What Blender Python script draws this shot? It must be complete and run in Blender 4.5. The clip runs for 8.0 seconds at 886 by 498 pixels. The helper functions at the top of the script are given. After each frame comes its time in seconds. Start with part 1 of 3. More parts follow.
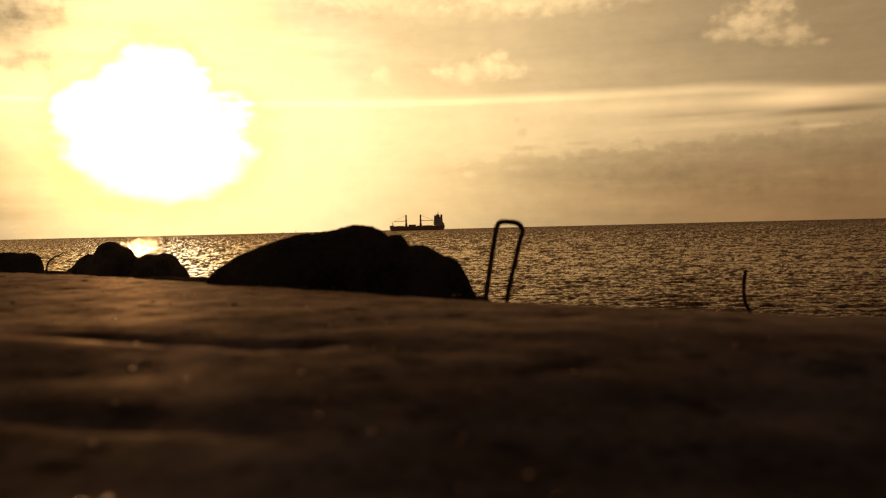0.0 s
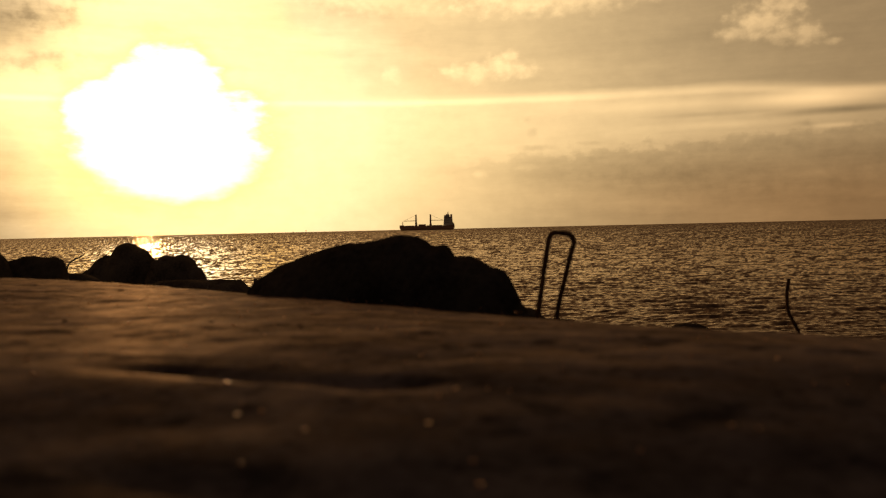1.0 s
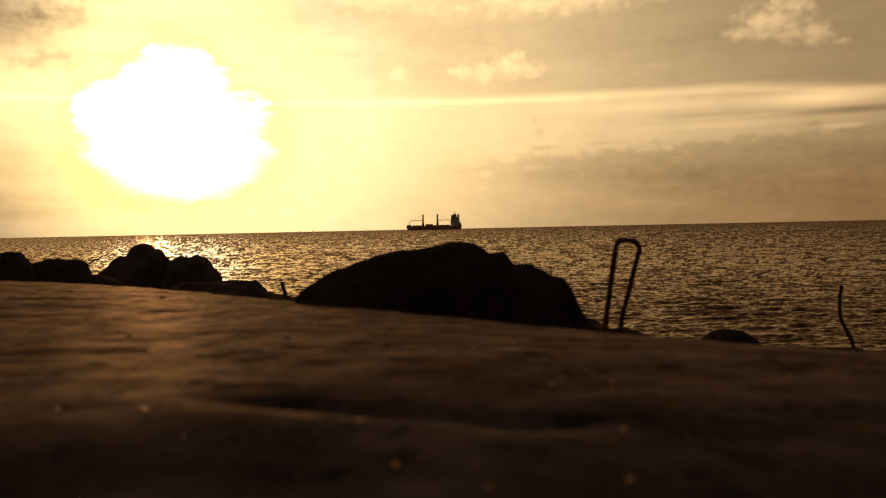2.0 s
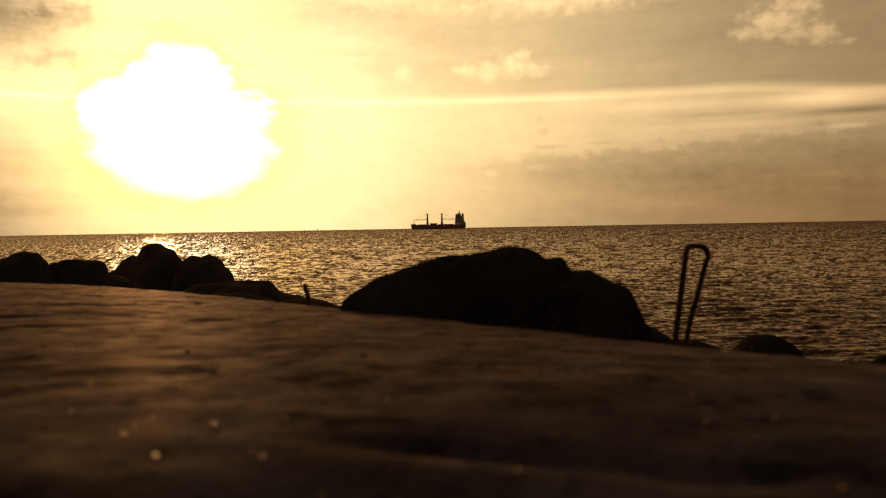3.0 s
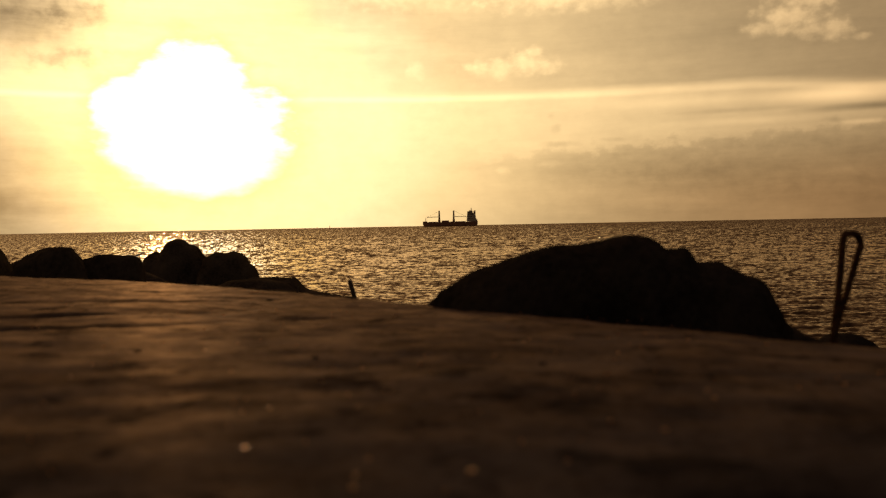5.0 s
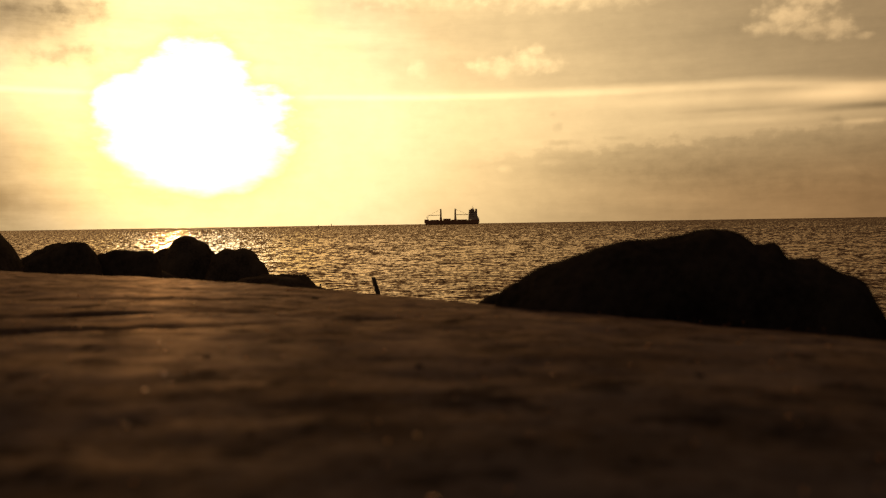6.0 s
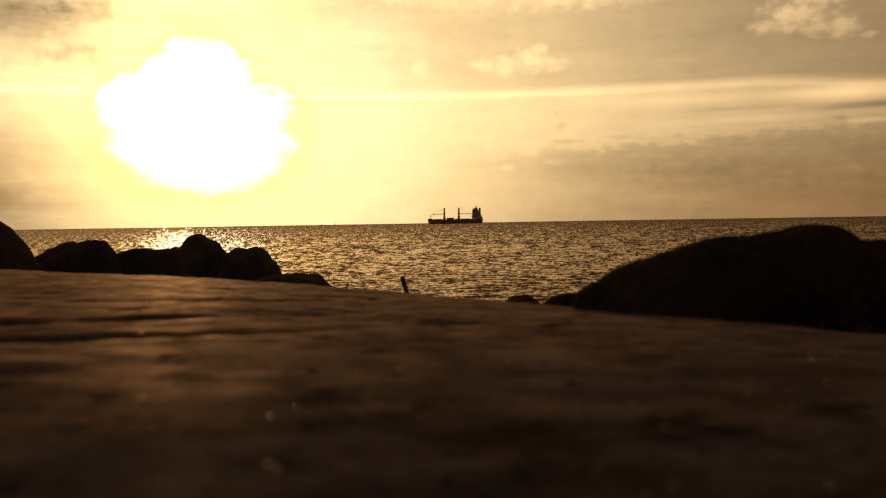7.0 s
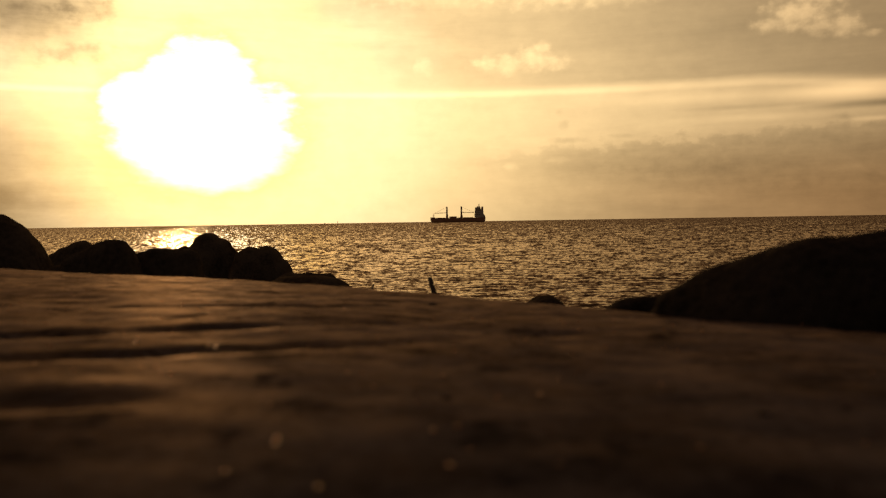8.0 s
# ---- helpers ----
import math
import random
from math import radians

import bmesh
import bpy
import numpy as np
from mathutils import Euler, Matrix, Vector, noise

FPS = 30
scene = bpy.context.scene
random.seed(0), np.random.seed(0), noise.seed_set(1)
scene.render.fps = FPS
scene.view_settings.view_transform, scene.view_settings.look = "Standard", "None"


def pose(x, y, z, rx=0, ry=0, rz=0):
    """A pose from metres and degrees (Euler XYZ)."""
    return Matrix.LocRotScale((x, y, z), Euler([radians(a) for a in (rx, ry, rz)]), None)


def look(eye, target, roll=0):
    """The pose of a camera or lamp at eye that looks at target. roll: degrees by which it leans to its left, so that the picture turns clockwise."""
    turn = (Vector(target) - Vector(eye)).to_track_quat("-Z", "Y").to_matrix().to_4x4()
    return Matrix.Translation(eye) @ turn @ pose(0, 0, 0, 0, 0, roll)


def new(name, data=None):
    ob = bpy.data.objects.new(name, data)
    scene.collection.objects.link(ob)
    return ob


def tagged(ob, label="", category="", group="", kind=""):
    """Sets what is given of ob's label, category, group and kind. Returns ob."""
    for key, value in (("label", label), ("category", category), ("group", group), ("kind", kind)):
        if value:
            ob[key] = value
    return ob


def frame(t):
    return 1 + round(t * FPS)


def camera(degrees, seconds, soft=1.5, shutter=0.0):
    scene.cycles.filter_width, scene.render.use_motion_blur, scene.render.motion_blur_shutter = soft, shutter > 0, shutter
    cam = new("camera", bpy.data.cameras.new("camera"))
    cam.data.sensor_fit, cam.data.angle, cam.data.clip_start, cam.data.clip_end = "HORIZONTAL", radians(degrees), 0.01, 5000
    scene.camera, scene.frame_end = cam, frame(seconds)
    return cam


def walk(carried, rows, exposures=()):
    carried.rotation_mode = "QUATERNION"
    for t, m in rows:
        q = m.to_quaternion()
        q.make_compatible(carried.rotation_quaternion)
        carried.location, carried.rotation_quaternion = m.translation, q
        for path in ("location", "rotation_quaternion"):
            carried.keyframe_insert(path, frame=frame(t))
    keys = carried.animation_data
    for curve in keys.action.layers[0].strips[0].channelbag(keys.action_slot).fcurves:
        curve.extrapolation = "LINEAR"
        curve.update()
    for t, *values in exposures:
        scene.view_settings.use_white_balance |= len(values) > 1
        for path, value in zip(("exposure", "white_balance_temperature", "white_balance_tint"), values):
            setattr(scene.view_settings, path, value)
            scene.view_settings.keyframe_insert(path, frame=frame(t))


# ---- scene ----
cam = camera(55.0, 8.0, soft=1.25)
PATH = [
    (0, (-0.789, 0.094, 2.168), (-0.785, 2.094, 2.12), -1.4),
    (0.5, (-0.852, 0.131, 2.187), (-0.861, 2.131, 2.138), -1.3),
    (1, (-0.906, 0.169, 2.204), (-0.925, 2.168, 2.156), -1.3),
    (1.5, (-0.98, 0.212, 2.215), (-1.008, 2.212, 2.167), -1.3),
    (3, (-1.205, 0.402, 2.244), (-1.25, 2.401, 2.194), -1.0),
    (3.5, (-1.268, 0.457, 2.236), (-1.321, 2.456, 2.184), -1.2),
    (4, (-1.332, 0.523, 2.228), (-1.396, 2.522, 2.174), -1.2),
    (4.5, (-1.393, 0.589, 2.226), (-1.464, 2.587, 2.171), -1.2),
    (6, (-1.619, 0.841, 2.209), (-1.695, 2.839, 2.149), -0.9),
    (6.5, (-1.709, 0.92, 2.207), (-1.79, 2.917, 2.144), -0.9),
    (7, (-1.784, 0.999, 2.202), (-1.868, 2.996, 2.14), -0.9),
    (7.5, (-1.86, 1.03, 2.206), (-1.948, 3.027, 2.143), -0.8),
    (8, (-1.935, 1.127, 2.207), (-2.025, 3.124, 2.142), -0.9),
]
walk(cam, [(t, look(e, g, r)) for t, e, g, r in PATH])
cam.data.dof.use_dof = True
cam.data.dof.focus_distance = 30.0
cam.data.dof.aperture_fstop = 3.8

# ---- world and sun ----
SUN_AZ, SUN_EL = -20.0, 7.0          # degrees: right of north (+y), above the horizon
SUN_DIR = Vector((math.sin(radians(SUN_AZ)) * math.cos(radians(SUN_EL)),
                  math.cos(radians(SUN_AZ)) * math.cos(radians(SUN_EL)), math.sin(radians(SUN_EL))))


class Nodes:
    """Short hand for a node tree."""

    def __init__(self, tree):
        self.tree = tree
        tree.nodes.clear()

    def put(self, value, socket):
        if isinstance(value, bpy.types.NodeSocket):
            self.tree.links.new(value, socket)
        else:
            socket.default_value = value

    def add(self, kind, **props):
        n = self.tree.nodes.new(kind)
        for k, v in props.items():
            if k == "operation":
                n.operation = v
            elif k == "blend_type":
                n.blend_type = v
            elif k == "data_type":
                n.data_type = v
        return n

    def math(self, op, a, b=0.0, c=0.0, clamp=False):
        n = self.add("ShaderNodeMath", operation=op)
        n.use_clamp = clamp
        for v, s in zip((a, b, c), n.inputs):
            self.put(v, s)
        return n.outputs[0]

    def vec(self, op, a, b=(0, 0, 0)):
        n = self.add("ShaderNodeVectorMath", operation=op)
        self.put(a, n.inputs[0])
        self.put(b, n.inputs[1])
        return n.outputs["Value"] if op in ("DOT_PRODUCT", "LENGTH") else n.outputs[0]

    def split(self, v):
        n = self.add("ShaderNodeSeparateXYZ")
        self.put(v, n.inputs[0])
        return n.outputs

    def join(self, x, y, z=0.0):
        n = self.add("ShaderNodeCombineXYZ")
        for v, s in zip((x, y, z), n.inputs):
            self.put(v, s)
        return n.outputs[0]

    def noise(self, v, scale, detail=4.0, rough=0.55, distortion=0.0):
        n = self.add("ShaderNodeTexNoise")
        self.put(v, n.inputs["Vector"])
        n.inputs["Scale"].default_value = scale
        n.inputs["Detail"].default_value = detail
        n.inputs["Roughness"].default_value = rough
        n.inputs["Distortion"].default_value = distortion
        return n.outputs[0]

    def ramp(self, fac, stops, smooth=True):
        n = self.add("ShaderNodeValToRGB")
        e = n.color_ramp.elements
        n.color_ramp.interpolation = "EASE" if smooth else "LINEAR"
        while len(e) < len(stops):
            e.new(0.5)
        for el, (p, c) in zip(e, stops):
            el.position = p
            el.color = (c, c, c, 1) if isinstance(c, (int, float)) else (*c, 1)
        self.put(fac, n.inputs[0])
        return n.outputs[0]

    def step(self, v, lo, hi):
        n = self.add("ShaderNodeMapRange")
        n.interpolation_type = "SMOOTHSTEP"
        self.put(v, n.inputs[0])
        n.inputs[1].default_value, n.inputs[2].default_value = lo, hi
        return n.outputs[0]

    def mix(self, fac, a, b, how="MIX"):
        n = self.add("ShaderNodeMix", data_type="RGBA", blend_type=how)
        n.clamp_result = False
        self.put(fac, n.inputs[0])
        for v, s in ((a, n.inputs[6]), (b, n.inputs[7])):
            self.put((*v, 1) if isinstance(v, tuple) and len(v) == 3 else v, s)
        return n.outputs[2]


def build_world():
    world = bpy.data.worlds.new("evening_sky")
    scene.world = world
    world.use_nodes = True
    n = Nodes(world.node_tree)
    way = n.vec("NORMALIZE", n.add("ShaderNodeTexCoord").outputs["Generated"])
    x, y, z = n.split(way)
    deg = 180 / math.pi
    az = n.math("MULTIPLY", n.math("ARCTAN2", x, y), deg)
    el = n.math("MULTIPLY", n.math("ARCSINE", z), deg)
    off = n.vec("LENGTH", n.join(n.math("MULTIPLY", n.math("SUBTRACT", az, SUN_AZ + 1.9), 0.99), n.math("MULTIPLY", n.math("SUBTRACT", el, SUN_EL), 1.13)))
    sheet = n.join(n.math("MULTIPLY", az, 0.14), el)
    wisps = n.math("SUBTRACT", n.noise(sheet, 0.55, 6, 0.6), 0.5)
    fine = n.math("SUBTRACT", n.noise(n.join(az, n.math("MULTIPLY", el, 1.3)), 0.9, 7, 0.6), 0.5)
    # the veil of thin cloud round the sun scatters its light: brightest at the disc
    lumps = n.math("SUBTRACT", n.noise(n.join(az, n.math("MULTIPLY", el, 1.2)), 0.33, 4, 0.6), 0.5)
    far_off = n.math("ADD", off, n.math("ADD", n.math("MULTIPLY", fine, 0.6), n.math("MULTIPLY", lumps, 5.0)))

    def oval(a, e, ra, re):
        return n.vec("LENGTH", n.join(n.math("DIVIDE", n.math("SUBTRACT", az, a), ra), n.math("DIVIDE", n.math("SUBTRACT", el, e), re)))

    # the burning patch of cloud: a broad body, a tower over it and a low shoulder
    glare = n.math("SMOOTH_MIN", oval(-18.0, 6.1, 5.5, 3.75), oval(-18.2, 8.9, 3.3, 2.8), 0.10)
    glare = n.math("MULTIPLY", n.math("SMOOTH_MIN", glare, oval(-21.2, 7.6, 2.7, 2.1), 0.08), 5.5)
    torn = n.math("SUBTRACT", n.noise(n.join(n.math("MULTIPLY", az, 0.55), n.math("MULTIPLY", el, 1.2)), 0.8, 4, 0.5), 0.5)
    ragged = n.math("ADD", n.math("MULTIPLY", torn, 5.5), n.math("ADD", n.math("MULTIPLY", lumps, 1.2), n.math("MULTIPLY", wisps, 1.5)))
    glare = n.math("ADD", glare, n.math("MULTIPLY", ragged, n.math("ADD", 0.4, n.math("MULTIPLY", n.step(el, 3.0, 7.0), 0.6))))
    off = n.mix(n.step(off, 5.8, 10.0), glare, far_off)
    veil = n.ramp(n.math("DIVIDE", off, 90.0), [
        (0.0, (2.0, 1.9, 1.5)), (3.6 / 90, (1.0, 0.9, 0.62)), (5.1 / 90, (0.46, 0.36, 0.20)), (6.2 / 90, (0.33, 0.229, 0.066)),
        (8.0 / 90, (0.29, 0.200, 0.084)), (12.0 / 90, (0.24, 0.168, 0.084)), (17 / 90, (0.19, 0.132, 0.061)),
        (25 / 90, (0.14, 0.096, 0.045)), (33 / 90, (0.096, 0.0645, 0.0305)), (43 / 90, (0.068, 0.044, 0.0205)),
        (60 / 90, (0.040, 0.0255, 0.0120)), (1.0, (0.009, 0.0065, 0.0042))], smooth=False)
    # flat cloud decks, by height above the horizon
    level = n.math("ADD", el, n.math("MULTIPLY", n.math("MAXIMUM", n.math("SUBTRACT", az, 18.0), 0.0), 0.08))
    lift = n.math("ADD", level, n.math("MULTIPLY", wisps, 0.6))
    lift = n.math("ADD", lift, n.math("MULTIPLY", fine, 0.3))
    bank = n.ramp(n.math("DIVIDE", lift, 30.0), [
        (0.0, 0.50), (3.0 / 30, 0.52), (4.7 / 30, 0.56), (5.5 / 30, 0.61), (7.2 / 30, 0.66), (8.6 / 30, 0.72), (8.95 / 30, 0.47),
        (12.0 / 30, 0.45), (14.5 / 30, 0.48), (17 / 30, 0.42), (1.0, 0.36)], smooth=False)
    right = n.step(az, -14.0, 16.0)
    line = n.math("MULTIPLY", n.step(n.math("ABSOLUTE", n.math("SUBTRACT", n.math("ADD", level, n.math("MULTIPLY", wisps, 0.25)), 8.4)), 0.32, 0.0), 0.13)
    deck = n.math("ADD", n.mix(right, (0.5, 0.5, 0.5), bank), line)
    streaks = n.math("MAXIMUM", right, n.step(el, 8.0, 12.0))
    deck = n.math("ADD", deck, n.math("MULTIPLY", wisps, n.math("ADD", 0.07, n.math("MULTIPLY", streaks, 0.19))))
    deck = n.math("ADD", deck, n.math("MULTIPLY", fine, 0.1))

    def thin(a, e, ra, re):
        d = oval(a, e, ra, re)
        return n.step(n.math("ADD", d, n.math("MULTIPLY", wisps, 0.3)), 1.0, 0.0)

    for a, e, ra, re, gain in ((-34.0, 1.5, 16.0, 9.0, -0.40), (-8.0, 14.5, 9.0, 4.5, -0.08), (-28.0, 15.0, 9.0, 5.0, -0.08),
                               (23.4, 7.5, 6.0, 0.75, 0.55), (15.0, 7.6, 9.0, 0.55, 0.12), (24.8, 6.66, 5.5, 0.36, -0.30), (17.0, 6.9, 5.0, 0.25, -0.10),
                               (18.0, 6.2, 7.0, 0.40, 0.12), (24.4, 5.75, 2.6, 0.24, 0.20), (-29.0, 12.7, 8.0, 4.0, -0.27), (-31.5, 5.5, 8.5, 9.0, -0.07), (-2.0, 12.2, 8.0, 3.2, -0.05), (10.0, 3.6, 12.0, 1.4, -0.05)):
        deck = n.math("ADD", deck, n.math("MULTIPLY", thin(a, e, ra, re), gain))

    soft = n.math("SUBTRACT", n.noise(n.join(az, n.math("MULTIPLY", el, 1.3)), 0.7, 4, 0.5), 0.5)

    # the lower deck, its lumpy top climbing to the right
    top = n.math("ADD", 4.3, n.math("MULTIPLY", az, 0.056))
    lumpy = n.math("ADD", n.math("MULTIPLY", soft, 1.3), n.math("MULTIPLY", fine, 2.4))
    under = n.step(n.math("ADD", n.math("SUBTRACT", top, el), lumpy), -0.35, 0.35)
    deck = n.math("SUBTRACT", deck, n.math("MULTIPLY", n.math("MULTIPLY", under, n.step(az, -6.0, 10.0)), 0.125))

    billow = n.math("SUBTRACT", n.noise(n.join(az, n.math("MULTIPLY", el, 1.2)), 1.25, 5, 0.5), 0.5)

    def puff(a, e, ra, re):
        """Heaped cloud: lumpy outline, brighter towards its top."""
        d = n.math("ADD", n.math("MULTIPLY", soft, 0.7), n.math("MULTIPLY", billow, 1.25))
        d = n.math("SUBTRACT", n.math("ADD", 1.0, d), oval(a, e, ra, re))
        high = n.math("MULTIPLY", n.math("DIVIDE", n.math("SUBTRACT", el, e), re), 0.22)
        shade = n.math("ADD", n.math("ADD", 0.95, n.math("MULTIPLY", billow, 1.6)), high)
        return n.math("MULTIPLY", n.step(d, -0.15, 0.85), n.math("MAXIMUM", shade, 0.1))

    heaps = None
    for a, e, ra, re, gain in ((20.2, 12.3, 2.5, 1.35, 0.36), (21.4, 13.3, 1.6, 1.2, 0.36), (18.7, 11.8, 1.5, 0.6, 0.28), (22.6, 11.3, 1.4, 0.8, 0.32),
                               (21.3, 11.4, 1.6, 0.6, 0.28), (24.2, 10.75, 0.6, 0.25, 0.22), (3.8, 10.6, 1.8, 0.9, 0.21), (4.2, 11.2, 0.8, 0.6, 0.2),
                               (1.9, 10.3, 2.6, 0.75, 0.17), (5.1, 10.2, 1.2, 0.6, 0.17), (7.0, 14.8, 8.0, 1.25, 0.22), (-4.0, 15.0, 6.0, 1.2, 0.12),
                               (2.2, 3.6, 0.7, 0.3, 0.07), (5.2, 3.9, 0.9, 0.3, 0.07), (-3.7, 10.2, 0.8, 0.8, 0.08)):
        one = n.math("MULTIPLY", puff(a, e, ra, re), gain)
        heaps = one if heaps is None else n.math("MAXIMUM", heaps, one)
    deck = n.math("ADD", deck, heaps)
    for a, e, ra, re, gain in ((5.3, 7.1, 0.35, 0.3, -0.07), (5.6, 6.2, 0.4, 0.45, -0.06), (5.9, 5.2, 1.5, 0.28, -0.10), (9.5, 5.4, 1.1, 0.18, -0.07), (22.6, 5.9, 0.9, 0.35, -0.10),
                               (-28.0, 12.2, 4.8, 2.7, -0.07), (-25.3, 10.5, 2.6, 0.8, -0.10), (-25.0, 13.2, 2.4, 1.0, -0.08), (-23.0, 15.5, 3.0, 1.6, -0.14), (21.0, 3.6, 14.0, 2.4, -0.05)):
        deck = n.math("ADD", deck, n.math("MULTIPLY", puff(a, e, ra, re), gain))
    veil = n.mix(n.step(el, 14.0, 30.0), veil, n.mix(1.0, veil, (0.98, 0.76, 0.58), "MULTIPLY"))
    low = n.math("MULTIPLY", n.step(el, 6.5, 1.0), n.step(az, -4.0, 24.0))
    veil = n.mix(low, veil, n.mix(1.0, veil, (0.98, 0.83, 0.72), "MULTIPLY"))
    light = n.vec("SCALE", n.mix(1.0, veil, deck, "MULTIPLY"))
    light.node.inputs["Scale"].default_value = 10.8
    sky = n.add("ShaderNodeTexSky")
    sky.sky_type = "NISHITA"
    sky.sun_disc = False
    sky.sun_elevation, sky.sun_rotation = radians(SUN_EL), radians(SUN_AZ)
    sky.dust_density = 4.0
    dome = n.vec("SCALE", n.mix(1.0, sky.outputs[0], (0.95, 0.88, 0.86), "MULTIPLY"))
    n.put(n.math("ADD", 0.006, n.math("MULTIPLY", n.step(el, 18.0, 60.0), 0.028)), dome.node.inputs["Scale"])
    bg = n.add("ShaderNodeBackground")
    n.put(n.vec("ADD", light, dome), bg.inputs[0])
    n.put(bg.outputs[0], n.add("ShaderNodeOutputWorld").inputs[0])


build_world()
sun = new("sun", bpy.data.lights.new("sun", "SUN"))
sun.data.energy, sun.data.angle, sun.data.color = 0.5, radians(1.5), (1.0, 0.6, 0.25)
sun.matrix_world = look(SUN_DIR * 200, (0, 0, 0))


# ---- materials ----
def material(name):
    m = bpy.data.materials.new(name)
    m.use_nodes = True
    n = Nodes(m.node_tree)
    bsdf = n.add("ShaderNodeBsdfPrincipled")
    n.put(bsdf.outputs[0], n.add("ShaderNodeOutputMaterial").inputs[0])
    return m, n, bsdf


def bump(n, bsdf, height, strength, distance):
    b = n.add("ShaderNodeBump")
    b.inputs["Strength"].default_value, b.inputs["Distance"].default_value = strength, distance
    n.put(height, b.inputs["Height"])
    n.put(b.outputs[0], bsdf.inputs["Normal"])


def surface(name, dark, light, rough, scale, relief=0.004, metal=0.0, specular=0.5, polish=0.0, stains=0.0):
    """A mottled material: two colours, coarse stains and fine grain, with relief. polish: the share of worn, glossy
    specks; stains: dark blots a few centimetres wide."""
    m, n, bsdf = material(name)
    at = n.add("ShaderNodeTexCoord").outputs["Object"]
    coarse, grain = n.noise(at, scale, 5, 0.6), n.noise(at, scale * 14, 4, 0.6)
    both = n.math("ADD", n.math("MULTIPLY", coarse, 0.65), n.math("MULTIPLY", grain, 0.35))
    paint = n.mix(n.step(both, 0.36, 0.64), dark, light)
    if stains:
        blots = n.math("ADD", n.step(n.noise(at, 11.0, 5, 0.6), 0.56, 0.66), n.step(n.noise(at, 34.0, 4, 0.6), 0.60, 0.68), clamp=True)
        blots = n.math("MULTIPLY", blots, stains)
        paint = n.mix(n.math("MULTIPLY", blots, 0.6), paint, tuple(0.5 * c for c in dark))
    n.put(paint, bsdf.inputs["Base Color"])
    n.put(n.math("ADD", rough - 0.1, n.math("MULTIPLY", grain, 0.2)), bsdf.inputs["Roughness"])
    bsdf.inputs["Metallic"].default_value = metal
    bsdf.inputs["Specular IOR Level"].default_value = specular
    bump(n, bsdf, both, 0.8, relief)
    if polish:
        gloss = n.add("ShaderNodeBsdfGlossy")
        # the low sun's orange is put into the sheen's own colour
        gloss.inputs["Color"].default_value = (1.0, 0.70, 0.48, 1)
        gloss.inputs["Roughness"].default_value = 0.58
        n.put(bsdf.inputs["Normal"].links[0].from_socket, gloss.inputs["Normal"])
        both = n.add("ShaderNodeMixShader")
        edge = n.add("ShaderNodeLayerWeight")
        edge.inputs[0].default_value = 0.5
        wear = n.math("ADD", 0.45, n.math("MULTIPLY", n.step(n.noise(at, scale * 3, 6, 0.65), 0.38, 0.7), 0.7))
        if stains:
            wear = n.math("MULTIPLY", wear, n.math("SUBTRACT", 1.0, n.math("MULTIPLY", blots, 0.7)))
        wear = n.math("MULTIPLY", n.math("MULTIPLY", wear, polish), n.math("POWER", edge.outputs["Facing"], 9.0))
        n.put(wear, both.inputs[0])
        n.put(bsdf.outputs[0], both.inputs[1])
        n.put(gloss.outputs[0], both.inputs[2])
        out = [k for k in n.tree.nodes if k.bl_idname == "ShaderNodeOutputMaterial"][0]
        n.put(both.outputs[0], out.inputs[0])
    return m


def water_material():
    """Water whose facets lean with wavelets of many sizes, most of them towards the shore."""
    m, n, bsdf = material("sea_water")
    at = n.add("ShaderNodeNewGeometry")
    x, y, z = n.split(at.outputs["Position"])
    flow = n.join(n.math("MULTIPLY", x, 0.42), y)

    def lean(scale, detail, rough):
        t = n.add("ShaderNodeTexNoise")
        n.put(flow, t.inputs["Vector"])
        t.inputs["Scale"].default_value, t.inputs["Detail"].default_value, t.inputs["Roughness"].default_value = scale, detail, rough
        return n.vec("SUBTRACT", t.outputs["Color"], (0.5, 0.5, 0.5))
    slope = n.vec("ADD", n.vec("MULTIPLY", lean(7.0, 4, 0.72), (0.8, 0.9, 0)), n.vec("MULTIPLY", lean(1.3, 2, 0.5), (0.25, 0.35, 0)))
    facing = n.vec("NORMALIZE", n.vec("ADD", at.outputs["Normal"], slope))
    n.put(facing, bsdf.inputs["Normal"])
    bsdf.inputs["Base Color"].default_value = (0.060, 0.027, 0.010, 1)
    bsdf.inputs["Roughness"].default_value = 0.6
    bsdf.inputs["Specular IOR Level"].default_value = 0.0
    # a warm tint in the gloss colour stands in for more orange sky light
    gloss = n.add("ShaderNodeBsdfGlossy")
    gloss.inputs["Color"].default_value = (0.82, 0.68, 0.53, 1)
    gloss.inputs["Roughness"].default_value = 0.14
    n.put(facing, gloss.inputs["Normal"])
    fresnel = n.add("ShaderNodeFresnel")
    fresnel.inputs["IOR"].default_value = 1.33
    n.put(facing, fresnel.inputs["Normal"])
    both = n.add("ShaderNodeMixShader")
    n.put(fresnel.outputs[0], both.inputs[0])
    n.put(bsdf.outputs[0], both.inputs[1])
    n.put(gloss.outputs[0], both.inputs[2])
    n.put(both.outputs[0], [k for k in n.tree.nodes if k.bl_idname == "ShaderNodeOutputMaterial"][0].inputs[0])
    return m


